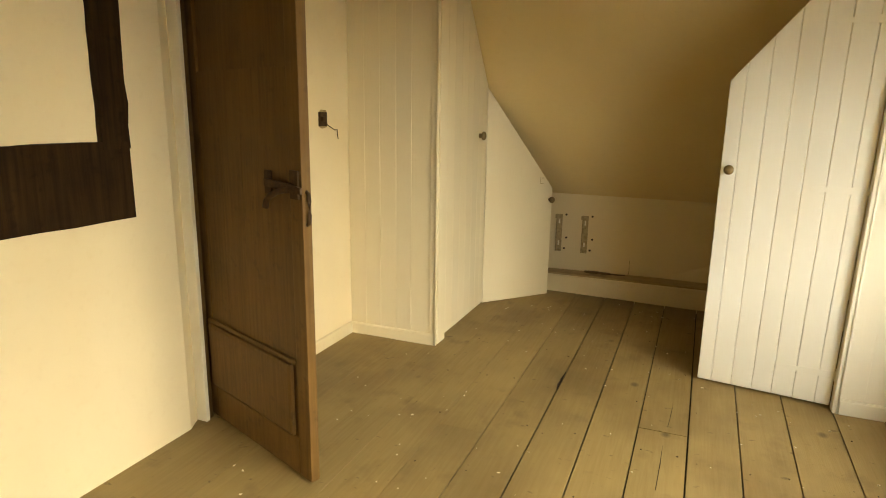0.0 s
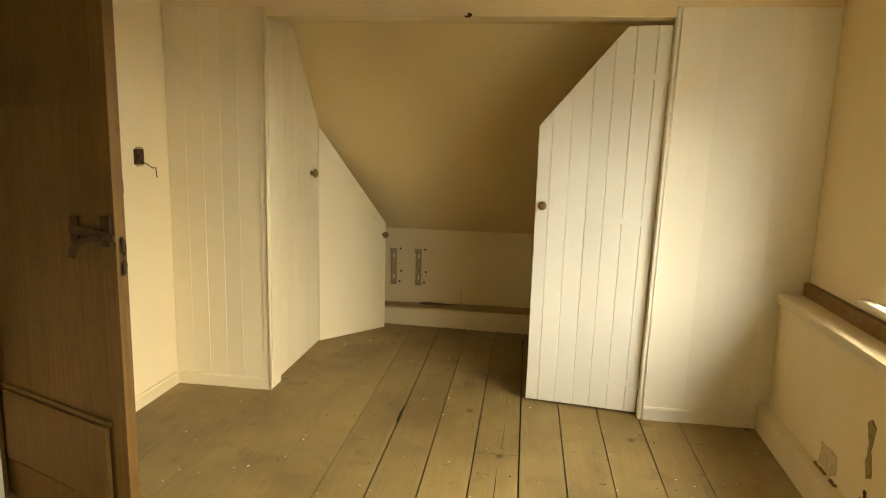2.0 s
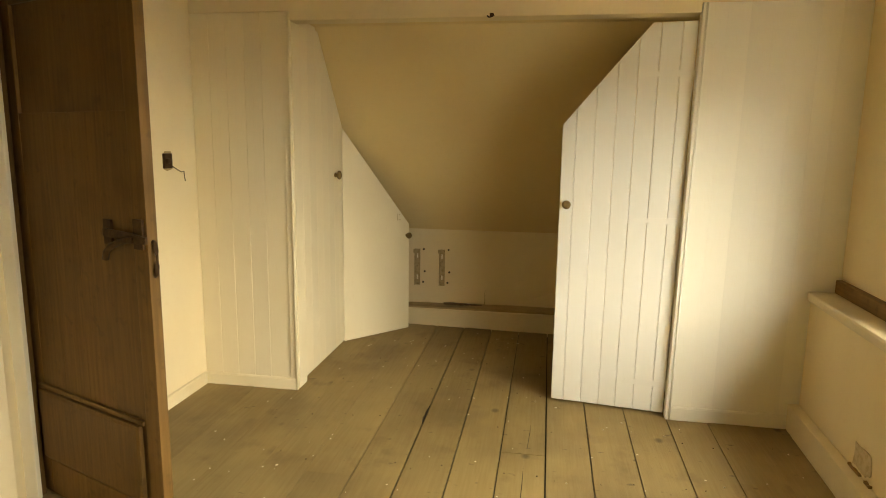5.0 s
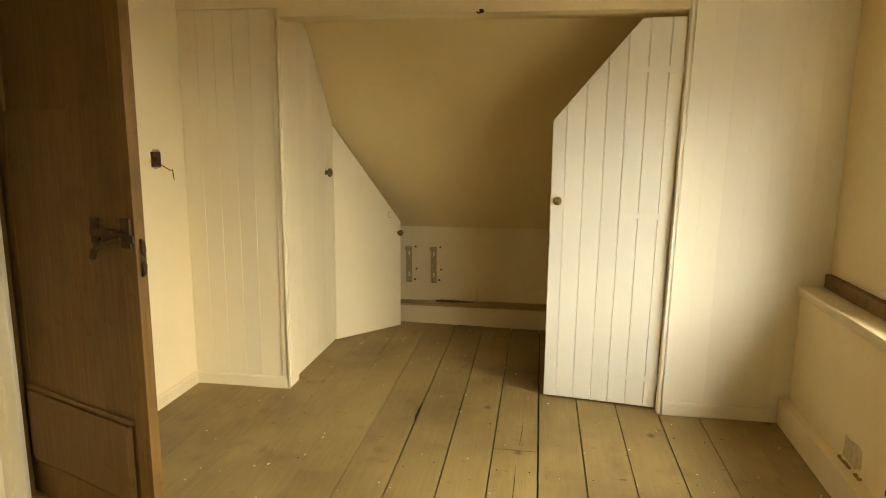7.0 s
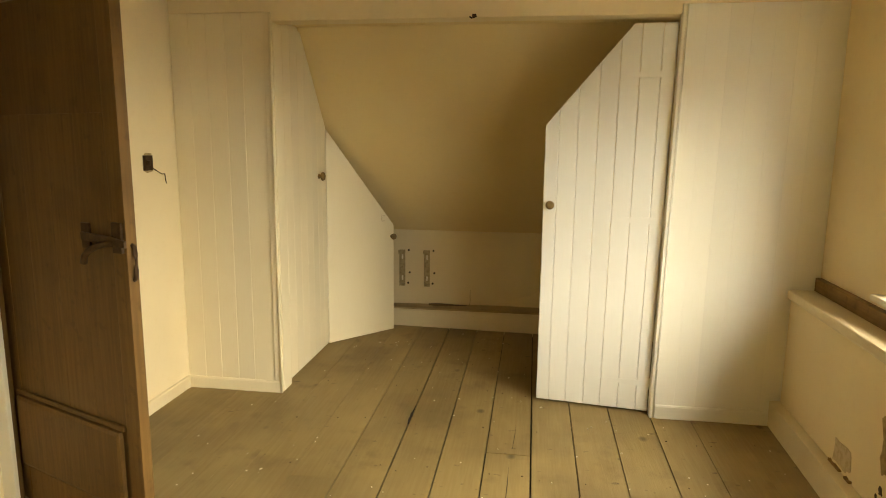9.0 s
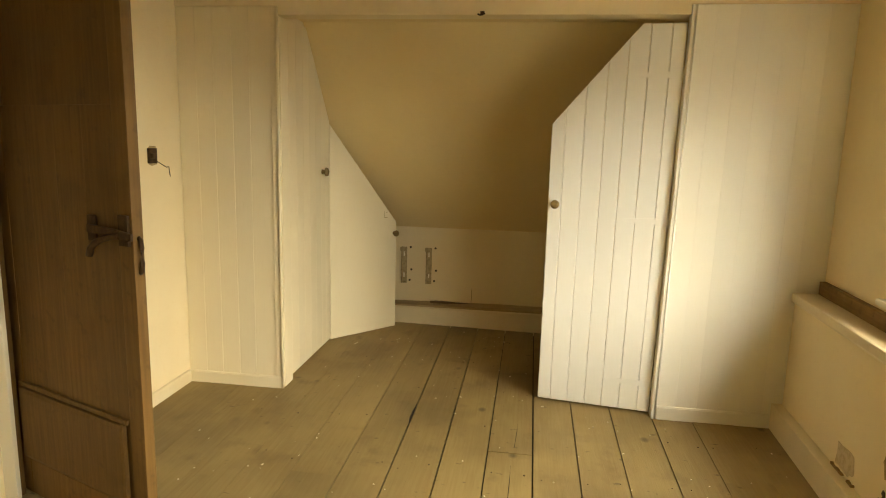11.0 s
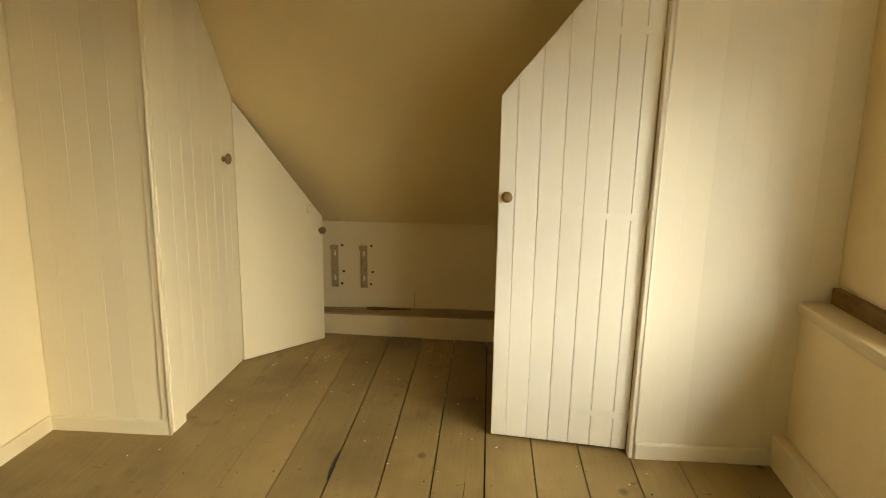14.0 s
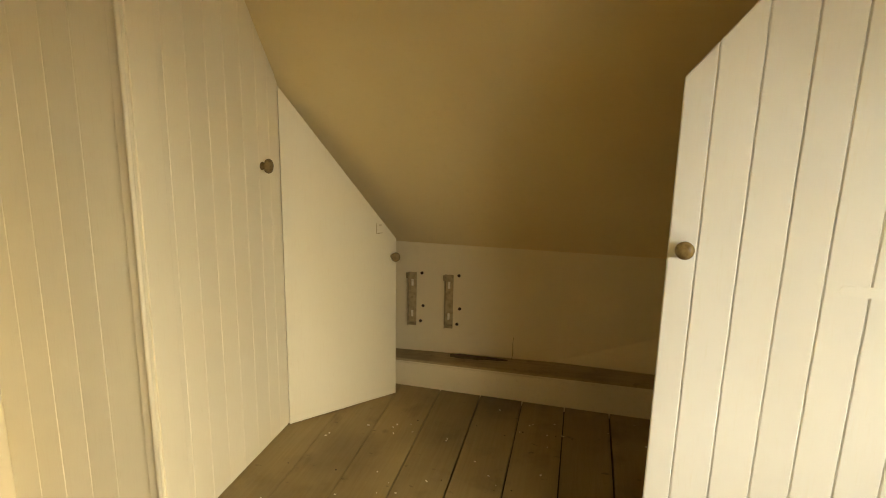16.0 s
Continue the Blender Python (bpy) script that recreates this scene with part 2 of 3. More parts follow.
bm = B()
columns = []
for x in (LEFT - 0.15, -0.62, 1.7):
    columns.append([bm.verts.new(p) for p in ((x, knee_y(x, -0.024), -0.024), (x, knee_y(x, 0.8), 0.8), (x, KNEE + 0.12, 0.8), (x, KNEE + 0.12, -0.024))])
for a, c in zip(columns, columns[1:]):
    for k in range(4):
        bm.faces.new((a[k], c[k], c[(k + 1) % 4], a[(k + 1) % 4]))
bm.faces.new(columns[0])
bm.faces.new(columns[-1][::-1])
bmesh.ops.recalc_face_normals(bm, faces=bm.faces)
setting("wall_north", bm, PLASTER, "low cream plastered knee wall with patches", "wall")
yz = lambda u, v, w: (w, u, v)
y_top = KNEE - (SOFFIT - 0.735) / SLOPE
setting("sloped_ceiling", prism(B(), [(KNEE + 0.12, slope_z(KNEE + 0.12)), (KNEE + 0.12, slope_z(KNEE + 0.12) + 0.2), (y_top - 0.1, slope_z(y_top) + 0.32), (y_top - 0.1, SOFFIT + 0.004), (y_top, SOFFIT)], LEFT - 0.15, 1.7, yz),
        SHADED_CEILING_PAINT, "sloping cream plaster ceiling under the roof", "ceiling")
setting("soffit", box(B(), LEFT, 1.62, FRONT + 0.11, y_top - 0.1, SOFFIT + 0.004, SOFFIT + 0.1), SHADED_CEILING_PAINT, "flat plaster soffit above the alcove", "ceiling")
setting("wall_lintel", prism(B(), [(LEFT, FRONT_TOP), (FLANK + 0.0165, FRONT_TOP), (FLANK + 0.0165, LINTEL), (POST - 0.002, LINTEL), (POST - 0.002, FRONT_TOP), (1.62, FRONT_TOP), (1.62, CEIL), (LEFT, CEIL)], FRONT, FRONT + 0.11, lambda u, v, w: (u, w, v), 0.004),
        PLASTER, "cream plaster wall above the cupboards and alcove", "wall")
setting("ceiling", box(B(), -2.6, 2.1, BACK - 0.15, FRONT + 0.11, CEIL, CEIL + 0.1), SHADED_CEILING_PAINT, "flat cream painted attic ceiling", "ceiling")
setting("wall_south", box(B(), -2.6, 2.0, BACK - 0.15, BACK, -0.024, CEIL), PLASTER, "plain cream plaster wall", "wall")

# the door wall: a doorway between DOOR_Y0 and DOOR_Y1
DOOR_Y0, DOOR_Y1, DOOR_H = 3.178, 3.915, 1.93
xy = lambda u, v, w: (w, u, v)
setting("wall_west", prism(B(), [(BACK, -0.024), (DOOR_Y0 - 0.1, -0.024), (DOOR_Y0 - 0.1, DOOR_H), (DOOR_Y1, DOOR_H), (DOOR_Y1, -0.024), (KNEE, -0.024), (KNEE, CEIL), (BACK, CEIL)], LEFT - 0.14, LEFT, xy),
        PLASTER, "cream plaster wall with a doorway", "wall")
# the landing's dimness is put into a dark brown wall colour
setting("wall_landing", box(B(), LEFT - 0.72, LEFT - 0.62, 2.4, 4.5, -0.024, CEIL), LATH_AND_DIM_LANDING, "landing wall, coloured dark brown to stand for its dimness", "wall")
for y0, y1 in ((2.3, 2.4), (4.5, 4.6)):
    setting("wall_landing_end", box(B(), LEFT - 0.72, LEFT - 0.14, y0, y1, -0.024, CEIL), LATH_AND_DIM_LANDING, "landing end wall, coloured dark brown to stand for its dimness", "wall")

# the window wall: a thick lower part with a ledge, the window above
def wallprism(outline, x0, x1, bevel=0.0):
    return prism(B(), outline, x0, x1, lambda u, v, w: (wall_x(w, u), u, v), bevel)


setting("wall_east_lower", wallprism([(BACK, -0.024), (FRONT, -0.024), (FRONT, 0.66), (BACK, 0.66)], 1.405, 1.80), PLASTER, "thick cream plaster lower wall below the window", "wall")
setting("wall_east", prism(B(), [(BACK, 0.66), (FRONT + 1.6, 0.66), (FRONT + 1.6, CEIL), (BACK, CEIL), (BACK, 1.2), (WINDOW_Y0, 1.2), (WINDOW_Y0, WINDOW_Z1), (WINDOW_Y1, WINDOW_Z1), (WINDOW_Y1, WINDOW_Z0), (WINDOW_Y0, WINDOW_Z0), (WINDOW_Y0, 1.196), (BACK, 1.196)],
                           1.53, 1.80, lambda u, v, w: (wall_x(w, u), u, v)), PLASTER, "cream plaster wall with a window opening", "wall")
setting("wall_east_eaves", box(B(), 1.56, 1.8, FRONT + 0.01, 6.1, -0.024, 0.66), PLASTER, "plaster wall inside the eaves cupboard", "wall")

setting("wall_west_splay", prism(B(), [(DOOR_Y0 - 0.1, LEFT), (DOOR_Y0, LEFT - 0.05), (DOOR_Y0, LEFT - 0.14), (DOOR_Y0 - 0.1, LEFT - 0.14)], -0.024, DOOR_H, lambda u, v, w: (v, u, w)), PLASTER, "splayed cream plaster edge beside the doorway", "wall")


# ---- boarding and doors of the eaves cupboards ----
def plane(origin, along, face):
    o, a, f = Vector(origin), Vector(along).normalized(), Vector(face).normalized()
    return lambda u, v, w: o + a * u + Vector((0, 0, v)) + f * w


def cut_board(u0, u1, outline_top, kinks, place, thick, bottom=0.0, bevel=0.0022):
    """One board of a door from u0 to u1, cut off along the door's top line."""
    top = [(u1, outline_top(u1))] + [(k, outline_top(k)) for k in sorted(kinks, reverse=True) if u0 < k < u1] + [(u0, outline_top(u0))]
    bm = B()
    prism(bm, [(u0, bottom), (u1, bottom)] + top, -thick, 0.0, place)
    es = [e for e in bm.edges]
    bmesh.ops.bevel(bm, geom=es, offset=bevel, segments=1, affect="EDGES")
    return bm


def broken_line(points):
    def at(u):
        for (a, za), (c, zc) in zip(points, points[1:]):
            if u <= c:
                return za + (zc - za) * (u - a) / (c - a)
        return points[-1][1]
    return at


def knob(place, u, v, parent, size=0.023):
    p, q = place(u, v, 0.0), place(u, v, 1.0)
    m = Matrix.Translation(p) @ (q - p).to_track_quat("Z", "Y").to_matrix().to_4x4()
    prof = [(size * 0.5, -0.001), (size * 0.55, 0.004), (size * 0.38, 0.012), (size * 0.5, 0.018), (size * 0.95, 0.024), (size, 0.031), (size * 0.88, 0.038), (size * 0.5, 0.043), (0.002, 0.044)]
    return under(part("knob", lathe(B(), prof, m), KNOB_WOOD, None, "round varnished brown wooden knob"), parent)


def boarded_door(name, place, edges, line, ledges, material, parent, label, knob_at, straps=(), knob_size=0.023, thick=0.02, bottom=0.014, joint=0.0025):
    """A ledged door: rails behind, boards in front, a knob and painted hinge straps."""
    top = broken_line(line)
    kinks = [p[0] for p in line[1:-1]]
    rails = []
    for z in ledges:
        end = edges[-1] - 0.03
        while top(end) < z + 0.12 and end > 0.1:
            end -= 0.02
        rails.append(prism(B(), [(edges[0] + 0.03, z), (end, z), (end, z + 0.09), (edges[0] + 0.03, z + 0.09)], -thick - 0.021, -thick - 0.0005, place, 0.002))
    door = under(part(name, rails[0], material, None, label), parent)
    bpy.context.view_layer.update()
    for bm in rails[1:]:
        under(part("ledge", bm, material), door)
    for a, c in zip(edges, edges[1:]):
        under(part("door_board", cut_board(a + 0.0002 + joint * 0.12, c - 0.0002 - joint * 0.12, top, kinks, place, thick, bottom, joint), material), door)
    knob(place, *knob_at, door, knob_size)
    for z in straps:
        bm = prism(B(), [(-0.006, z - 0.017), (0.03, z - 0.017), (0.215, z - 0.011), (0.222, z), (0.215, z + 0.011), (0.03, z + 0.017), (-0.006, z + 0.017)], -0.0005, 0.0016, place, 0.0005)
        under(part("hinge_strap", bm, material, None, "painted-over iron strap hinge"), door)
        bm = prism(B(), [(-0.016, z - 0.032), (-0.0005, z - 0.032), (-0.0005, z + 0.032), (-0.016, z + 0.032)], -0.012, 0.002, place, 0.003)
        under(part("hinge_knuckle", bm, material), door)
    return door


def leaning(bm, fixed=1.53):
    """Shear a part of the window-side front with its post; what meets the window wall stays plumb."""
    for v in bm.verts:
        v.co.x -= (LINTEL - v.co.z) * LEAN * max(0.0, min(1.0, (fixed - v.co.x) / (fixed - POST)))
    return bm


def front_boards(x0, x1, widths, parent, material, arris=0.0016, gap=0.0003, lean=False):
    shape = leaning if lean else lambda bm: bm
    x, i = x0, 0
    while x < x1 - 0.02:
        e = min(x + widths[i % len(widths)], x1)
        if x1 - e < 0.03:
            e = x1
        bm = box(B(), x + gap, e - gap, FRONT, FRONT + 0.016, 0.0, FRONT_TOP - 0.001)
        bmesh.ops.bevel(bm, geom=list(bm.edges), offset=arris, segments=1, affect="EDGES")
        under(part("wall_board", shape(bm), material), parent)
        x, i = e, i + 1
    under(part("backing", shape(box(B(), x0, x1, FRONT + 0.017, FRONT + 0.03, 0.0, FRONT_TOP - 0.001)), material), parent)


def corner_post(x0, x1, parent, bead, material, lean=False, depth=0.05, side=0):
    """A planed post with a bead down its arris; with side, the bead sits on the very corner and a quirk is sunk behind it."""
    bm = box(B(), x0, x1 - 0.004 * side, FRONT - 0.007, FRONT + depth, -0.004, FRONT_TOP - 0.001, 0.003)
    y = FRONT - 0.0065 - 0.0015 * side
    tube(bm, [(bead, y, 0.0), (bead, y, 1.0), (bead, y, FRONT_TOP - 0.003)], 0.005 + 0.003 * side, 10)
    if side:
        box(bm, x1 - 0.006, x1 + 0.002, FRONT + 0.016, FRONT + depth, -0.004, LINTEL - 0.002, 0.002)
    if lean:
        leaning(bm)
    under(part("corner_post", bm, material, None, "cream painted corner post with a bead"), parent)


def front_skirting(x0, x1, parent, material, top=0.066):
    bm = prism(B(), [(FRONT - 0.0005, -0.004), (FRONT - 0.013, -0.004), (FRONT - 0.013, top - 0.008), (FRONT - 0.009, top), (FRONT - 0.0005, top)], x0, x1, yz)
    under(part("skirting", bm, material, None, "narrow cream painted skirting"), parent)


# cupboard beside the door wall
west = thing("eaves_cupboard", (-1.5, FRONT, 0.0), "cream boarded eaves cupboard with one low door ajar", "cupboard", "eaves cupboards")
front_boards(LEFT + 0.002, FLANK - 0.022, [0.105, 0.098, 0.102, 0.096], west, BOARD_PAINT)
corner_post(FLANK - 0.022, FLANK + 0.02, west, FLANK + 0.016, BOARD_PAINT, depth=0.127, side=1)
front_skirting(LEFT + 0.002, FLANK + 0.014, west, BOARD_PAINT)
flank = [(FRONT + 0.128, -0.004), (5.285, -0.004), (5.285, slope_z(5.285) - 0.004), (y_top + 0.004, SOFFIT - 0.002), (FRONT + 0.128, SOFFIT - 0.002)]
under(part("side_panel", prism(B(), flank, FLANK - 0.05, FLANK - 0.012, yz), BOARD_PAINT), west)
tall = plane((FLANK, FRONT + 0.058, 0.0), (0, 1, 0), (1, 0, 0))
boarded_door("tall_door", tall, [0.073, 0.125, 0.232, 0.339, 0.445, 0.55, 0.652, 0.738, 0.822],
             [(0.073, 2.008), (0.40, 2.028), (0.822, 1.50)], (0.15, 0.95), BOARD_PAINT, west, "tall sloping-topped boarded door, painted cream, closed", (0.672, 1.18), knob_size=0.029, joint=0.0014)
low = plane((FLANK + 0.001, 5.2825, 0.0), (0.363, 0.425, 0), (0.425, -0.363, 0))
boarded_door("low_door", low, [0.0, 0.565], [(0.0, 1.487), (0.565, 0.80)], (0.12, 0.55), BOARD_PAINT, west,
             "low sloping-topped boarded door, painted cream, standing ajar", (0.544, 0.718), bottom=0.004, joint=0.0007)

low_leaf = [o for o in west.children if o.name.startswith("low_door")][0]
for u, v, du, dv in ((0.455, 0.835, 0.004, 0.05), (0.459, 0.835, 0.03, 0.004), (0.47, 0.872, 0.014, 0.006)):
    under(part("filler_mark", prism(B(), [(u, v), (u + du, v), (u + du, v + dv), (u, v + dv)], -0.0005, 0.0006, low), RAW_FILLER), low_leaf)

# cupboard beside the window wall
east = thing("eaves_cupboard", (1.1, FRONT, 0.0), "cream boarded eaves cupboard with its sloping-topped door swung open", "cupboard", "eaves cupboards")
front_boards(POST + 0.0265, 1.5295, [0.088, 0.1, 0.1, 0.102, 0.1], east, LIT_FRONT_PAINT, 0.0006, 0.00005, True)
corner_post(POST, POST + 0.026, east, POST + 0.018, LIT_FRONT_PAINT, True)
front_skirting(POST - 0.0045, 1.349, east, LIT_FRONT_PAINT, 0.07)
square = plane((POST - 0.036, 4.437, 0.0), (-0.594, 0.086, 0), (-0.086, -0.594, 0))


def swung(u, v, w):
    """The open door hangs a little out of true at its hinge edge."""
    return square(u * 0.973 - (1 - u / 0.6) * v * LEAN, v, w)


boarded_door("door", swung, [0.0, 0.064, 0.159, 0.252, 0.342, 0.438, 0.532, 0.6], [(0.0, 1.976), (0.198, 1.976), (0.6, 1.492)], (0.16, 1.0), DOOR_PAINT, east,
             "sloping-topped boarded door, painted white, swung open", (0.56, 1.085), (0.165, 1.02, 1.735), bottom=0.013, joint=0.0034)


# ---- the old door of the doorway ----
surround = setting("door_frame", B(), FRAME_PAINT, "cream painted wooden door frame", "door frame")
for y0, y1, finish, label in ((DOOR_Y0, DOOR_Y0 + 0.03, DOOR_WOOD, "brown stained wooden jamb"), (DOOR_Y1 - 0.03, DOOR_Y1, STRIP_WOOD, "brown stained wooden jamb")):
    under(part("jamb", box(B(), LEFT - 0.14, LEFT + 0.004, y0, y1, -0.02, DOOR_H - 0.031, 0.003), finish, None, label), surround)
under(part("head", box(B(), LEFT - 0.14, LEFT + 0.008, DOOR_Y0, DOOR_Y1, DOOR_H - 0.03, DOOR_H - 0.001, 0.003), FRAME_PAINT), surround)
for y0, y1 in ((DOOR_Y0 - 0.022, DOOR_Y0 - 0.001), (DOOR_Y1 + 0.001, DOOR_Y1 + 0.024)):
    under(part("architrave", box(B(), LEFT - 0.06, LEFT + 0.014, y0, y1, -0.02, DOOR_H + 0.04, 0.004), FRAME_PAINT), surround)
under(part("keep", box(B(), LEFT - 0.02, LEFT + 0.03, DOOR_Y1 + 0.028, DOOR_Y1 + 0.052, 1.108, 1.178, 0.003), IRON, None, "black iron latch keep"), surround)

W, H, TH = 0.775, 1.905, 0.036
leaf = plane((-1.8155, 3.2287, 0.008), (0.931, -0.364, 0), (-0.364, -0.931, 0))
door = setting("door_1", prism(B(), [(0.07, 1.463), (0.705, 1.463), (0.705, H - 0.06), (0.07, H - 0.06)], -TH + 0.008, -0.013, leaf), DOOR_WOOD, "old dark brown panelled wooden door standing open", "door")


def leafpart(name, u0, u1, v0, v1, w0=-TH, w1=0.0, bevel=0.003, material=None, label=""):
    bm = prism(B(), [(u0, v0), (u1, v0), (u1, v1), (u0, v1)], w0, w1, leaf, bevel)
    return under(part(name, bm, material or DOOR_WOOD, None, label), door)


leafpart("stile", 0.0, 0.072, 0.0, H)
leafpart("stile", 0.703, W, 0.0, H)
leafpart("rail", 0.0725, 0.7025, H - 0.075, H)
leafpart("rail", 0.0725, 0.7025, 0.0, 0.15)
d = 0.63 / 4
for i in range(4):
    leafpart("door_plank", 0.0725 + d * i + 0.0002, 0.0725 + d * (i + 1) - 0.0002, 0.4545, 1.462, -TH + 0.004, -0.0015, 0.0006)
leafpart("rail", 0.0725, 0.7025, 0.151, 0.454, -TH + 0.004, -0.002, 0.001)
leafpart("lower_panel", 0.06, 0.69, 0.155, 0.438, -0.0015, 0.02, 0.016)
leafpart("moulding", 0.05, 0.70, 0.4385, 0.456, -0.001, 0.010, 0.004)
for z in (0.3, 1.02, 1.62):
    under(part("hinge", tube(B(), [leaf(-0.008, z, -0.004), leaf(-0.008, z + 0.08, -0.004)], 0.007, 10), IRON), door)
# thumb latch: guide plates, bar, curved lever, and the pull on the edge
leafpart("latch_plate", 0.556, 0.599, 1.038, 1.12, 0.0, 0.008, 0.002, IRON, "black iron thumb latch")
leafpart("latch_plate", 0.718, 0.764, 1.036, 1.131, 0.0, 0.01, 0.002, IRON)
bm = prism(B(), [(0.568, 1.066), (0.72, 1.058), (W + 0.014, 1.056), (W + 0.014, 1.078), (0.72, 1.086), (0.568, 1.092)], 0.008, 0.018, leaf, 0.0025)
under(part("latch_bar", bm, IRON), door)
lever = [leaf(0.73, 1.066, 0.016), leaf(0.70, 1.063, 0.022), leaf(0.665, 1.054, 0.028), leaf(0.632, 1.039, 0.032), leaf(0.61, 1.02, 0.034), leaf(0.601, 0.996, 0.034)]
under(part("latch_lever", tube(B(), lever, [0.01, 0.01, 0.0105, 0.0105, 0.0105, 0.011], 10), IRON), door)
pull = [leaf(W - 0.004, 1.062, -0.02), leaf(W + 0.008, 1.055, -0.02), leaf(W + 0.012, 1.03, -0.02), leaf(W + 0.012, 0.985, -0.02), leaf(W + 0.008, 0.958, -0.02), leaf(W - 0.004, 0.95, -0.02)]
under(part("pull", tube(B(), pull, 0.007, 10), IRON), door)


# ---- skirtings, ledge and window ----
def boxed(u, v, w):
    """The boxed skirting at x = w: u runs from its face, which comes forward towards the window side, back to the knee wall."""
    face = 5.825 - 0.055 * (w + 0.89)
    return (w, face + (KNEE - 0.002 - face) * u, v + max(0.0, v) / 0.14 * 0.016 * (w + 0.89))


setting("skirting_north", prism(B(), [(1.0, -0.024), (0.0, -0.024), (0.0, 0.122), (0.04, 0.13), (1.0, 0.13)], FLANK - 0.3, 1.55, boxed), SKIRT_PAINT, "boxed-in cream skirting with a dusty top", "skirting")
setting("skirting_west", prism(B(), [(LEFT + 0.001, -0.004), (LEFT + 0.015, -0.004), (LEFT + 0.015, 0.06), (LEFT + 0.01, 0.068), (LEFT + 0.001, 0.068)], DOOR_Y1 + 0.025, FRONT - 0.014, lambda u, v, w: (u, w, v)), SKIRT_PAINT, "narrow cream painted skirting", "skirting")
setting("skirting_east", wallprism([(BACK, -0.004), (FRONT - 0.001, -0.004), (FRONT - 0.001, 0.132), (BACK, 0.132)], 1.351, 1.404, 0.006), SKIRT_PAINT, "deep cream painted skirting, scuffed", "skirting")
setting("window_ledge", wallprism([(BACK, 0.661), (FRONT - 0.001, 0.661), (FRONT - 0.001, 0.708), (BACK, 0.708)], 1.383, 1.529, 0.012), SKIRT_PAINT, "cream painted ledge with a rounded nose", "ledge")
setting("ledge_strip", wallprism([(BACK, 0.709), (FRONT - 0.02, 0.709), (FRONT - 0.02, 0.773), (BACK, 0.773)], 1.498, 1.529, 0.003), STRIP_WOOD, "dark brown wooden strip along the ledge", "trim")

window = setting("window_1", B(), FRAME_PAINT, "white painted wooden casement window", "window")
GX = 1.70


def windowpart(name, y0, y1, z0, z1, x0, x1, material=None, bevel=0.003):
    return under(part(name, wallprism([(y0, z0), (y1, z0), (y1, z1), (y0, z1)], x0, x1, bevel), material or FRAME_PAINT), window)


windowpart("window_sill", WINDOW_Y0 - 0.06, WINDOW_Y1 + 0.12, WINDOW_Z0 - 0.028, WINDOW_Z0 - 0.001, 1.48, 1.529, bevel=0.01)
windowpart("window_sill", WINDOW_Y0 + 0.001, WINDOW_Y1 - 0.001, WINDOW_Z0 + 0.001, WINDOW_Z0 + 0.012, 1.53, GX - 0.02)
LIGHTS = 3
bay = (WINDOW_Y1 - WINDOW_Y0 - 0.06) / LIGHTS
for k in range(LIGHTS + 1):
    y = WINDOW_Y0 + bay * k
    windowpart("window_frame", y + 0.001, y + 0.059, WINDOW_Z0 + 0.013, WINDOW_Z1 - 0.001, GX - 0.018, GX + 0.045)
for z in (WINDOW_Z0 + 0.013, WINDOW_Z1 - 0.06):
    windowpart("window_frame", WINDOW_Y0 + 0.002, WINDOW_Y1 - 0.002, z, z + 0.058, GX - 0.015, GX + 0.042)
for k in range(LIGHTS):
    y = WINDOW_Y0 + bay * k
    g = windowpart("pane", y + 0.05, y + bay + 0.01, WINDOW_Z0 + 0.06, WINDOW_Z1 - 0.05, GX + 0.01, GX + 0.015, GLASS, 0.0)
    g.visible_shadow = False


# ---- timbers in the door wall ----
def timber(name, y0, y1, z0, z1, label, seed):
    """A hewn timber with uneven arrises."""
    rnd = random.Random(seed)
    bm = box(B(), LEFT - 0.02, LEFT + 0.022, y0, y1, z0, z1)
    long = 1 if (y1 - y0) > (z1 - z0) else 2
    es = [e for e in bm.edges if abs((e.verts[0].co - e.verts[1].co)[long]) > 0.2]
    bmesh.ops.subdivide_edges(bm, edges=es, cuts=14, use_grid_fill=True)
    for v in bm.verts:
        v.co.x += rnd.uniform(-0.003, 0.003)
        v.co[3 - long] += rnd.uniform(-0.003, 0.003)
    return tagged(part(name, bm, BEAM_WOOD), label, "timber")


timber("timber_beam", 1.1, 2.882, 0.945, 1.2165, "blackened hewn timber beam set in the plaster", 3)
timber("timber_post", 2.775, 2.89, 1.19, CEIL, "blackened hewn timber post above the beam", 5)

# ---- fittings on the walls ----
switch = thing("switch_box", (LEFT, 4.137, 1.280), "empty dark switch box with a dangling wire", "switch")
bm = box(B(), LEFT - 0.001, LEFT + 0.012, 4.100, 4.167, 1.245, 1.320, 0.002)
under(part("back_box", bm, IRON), switch)
bm = prism(B(), [(4.097, 1.270), (4.110, 1.240), (4.132, 1.232), (4.177, 1.240), (4.182, 1.300), (4.172, 1.330), (4.122, 1.332), (4.102, 1.315)], LEFT, LEFT + 0.002, xy)
under(part("bare_plaster", bm, RAW), switch)
under(part("clip", box(B(), LEFT + 0.012, LEFT + 0.026, 4.104, 4.130, 1.270, 1.295, 0.002), IRON), switch)
wire = [(LEFT + 0.012, 4.162, 1.255), (LEFT + 0.03, 4.177, 1.238), (LEFT + 0.035, 4.202, 1.225), (LEFT + 0.035, 4.227, 1.226), (LEFT + 0.03, 4.237, 1.205), (LEFT + 0.026, 4.250, 1.175)]
under(part("wire", tube(B(), wire, 0.0024, 8), IRON), switch)


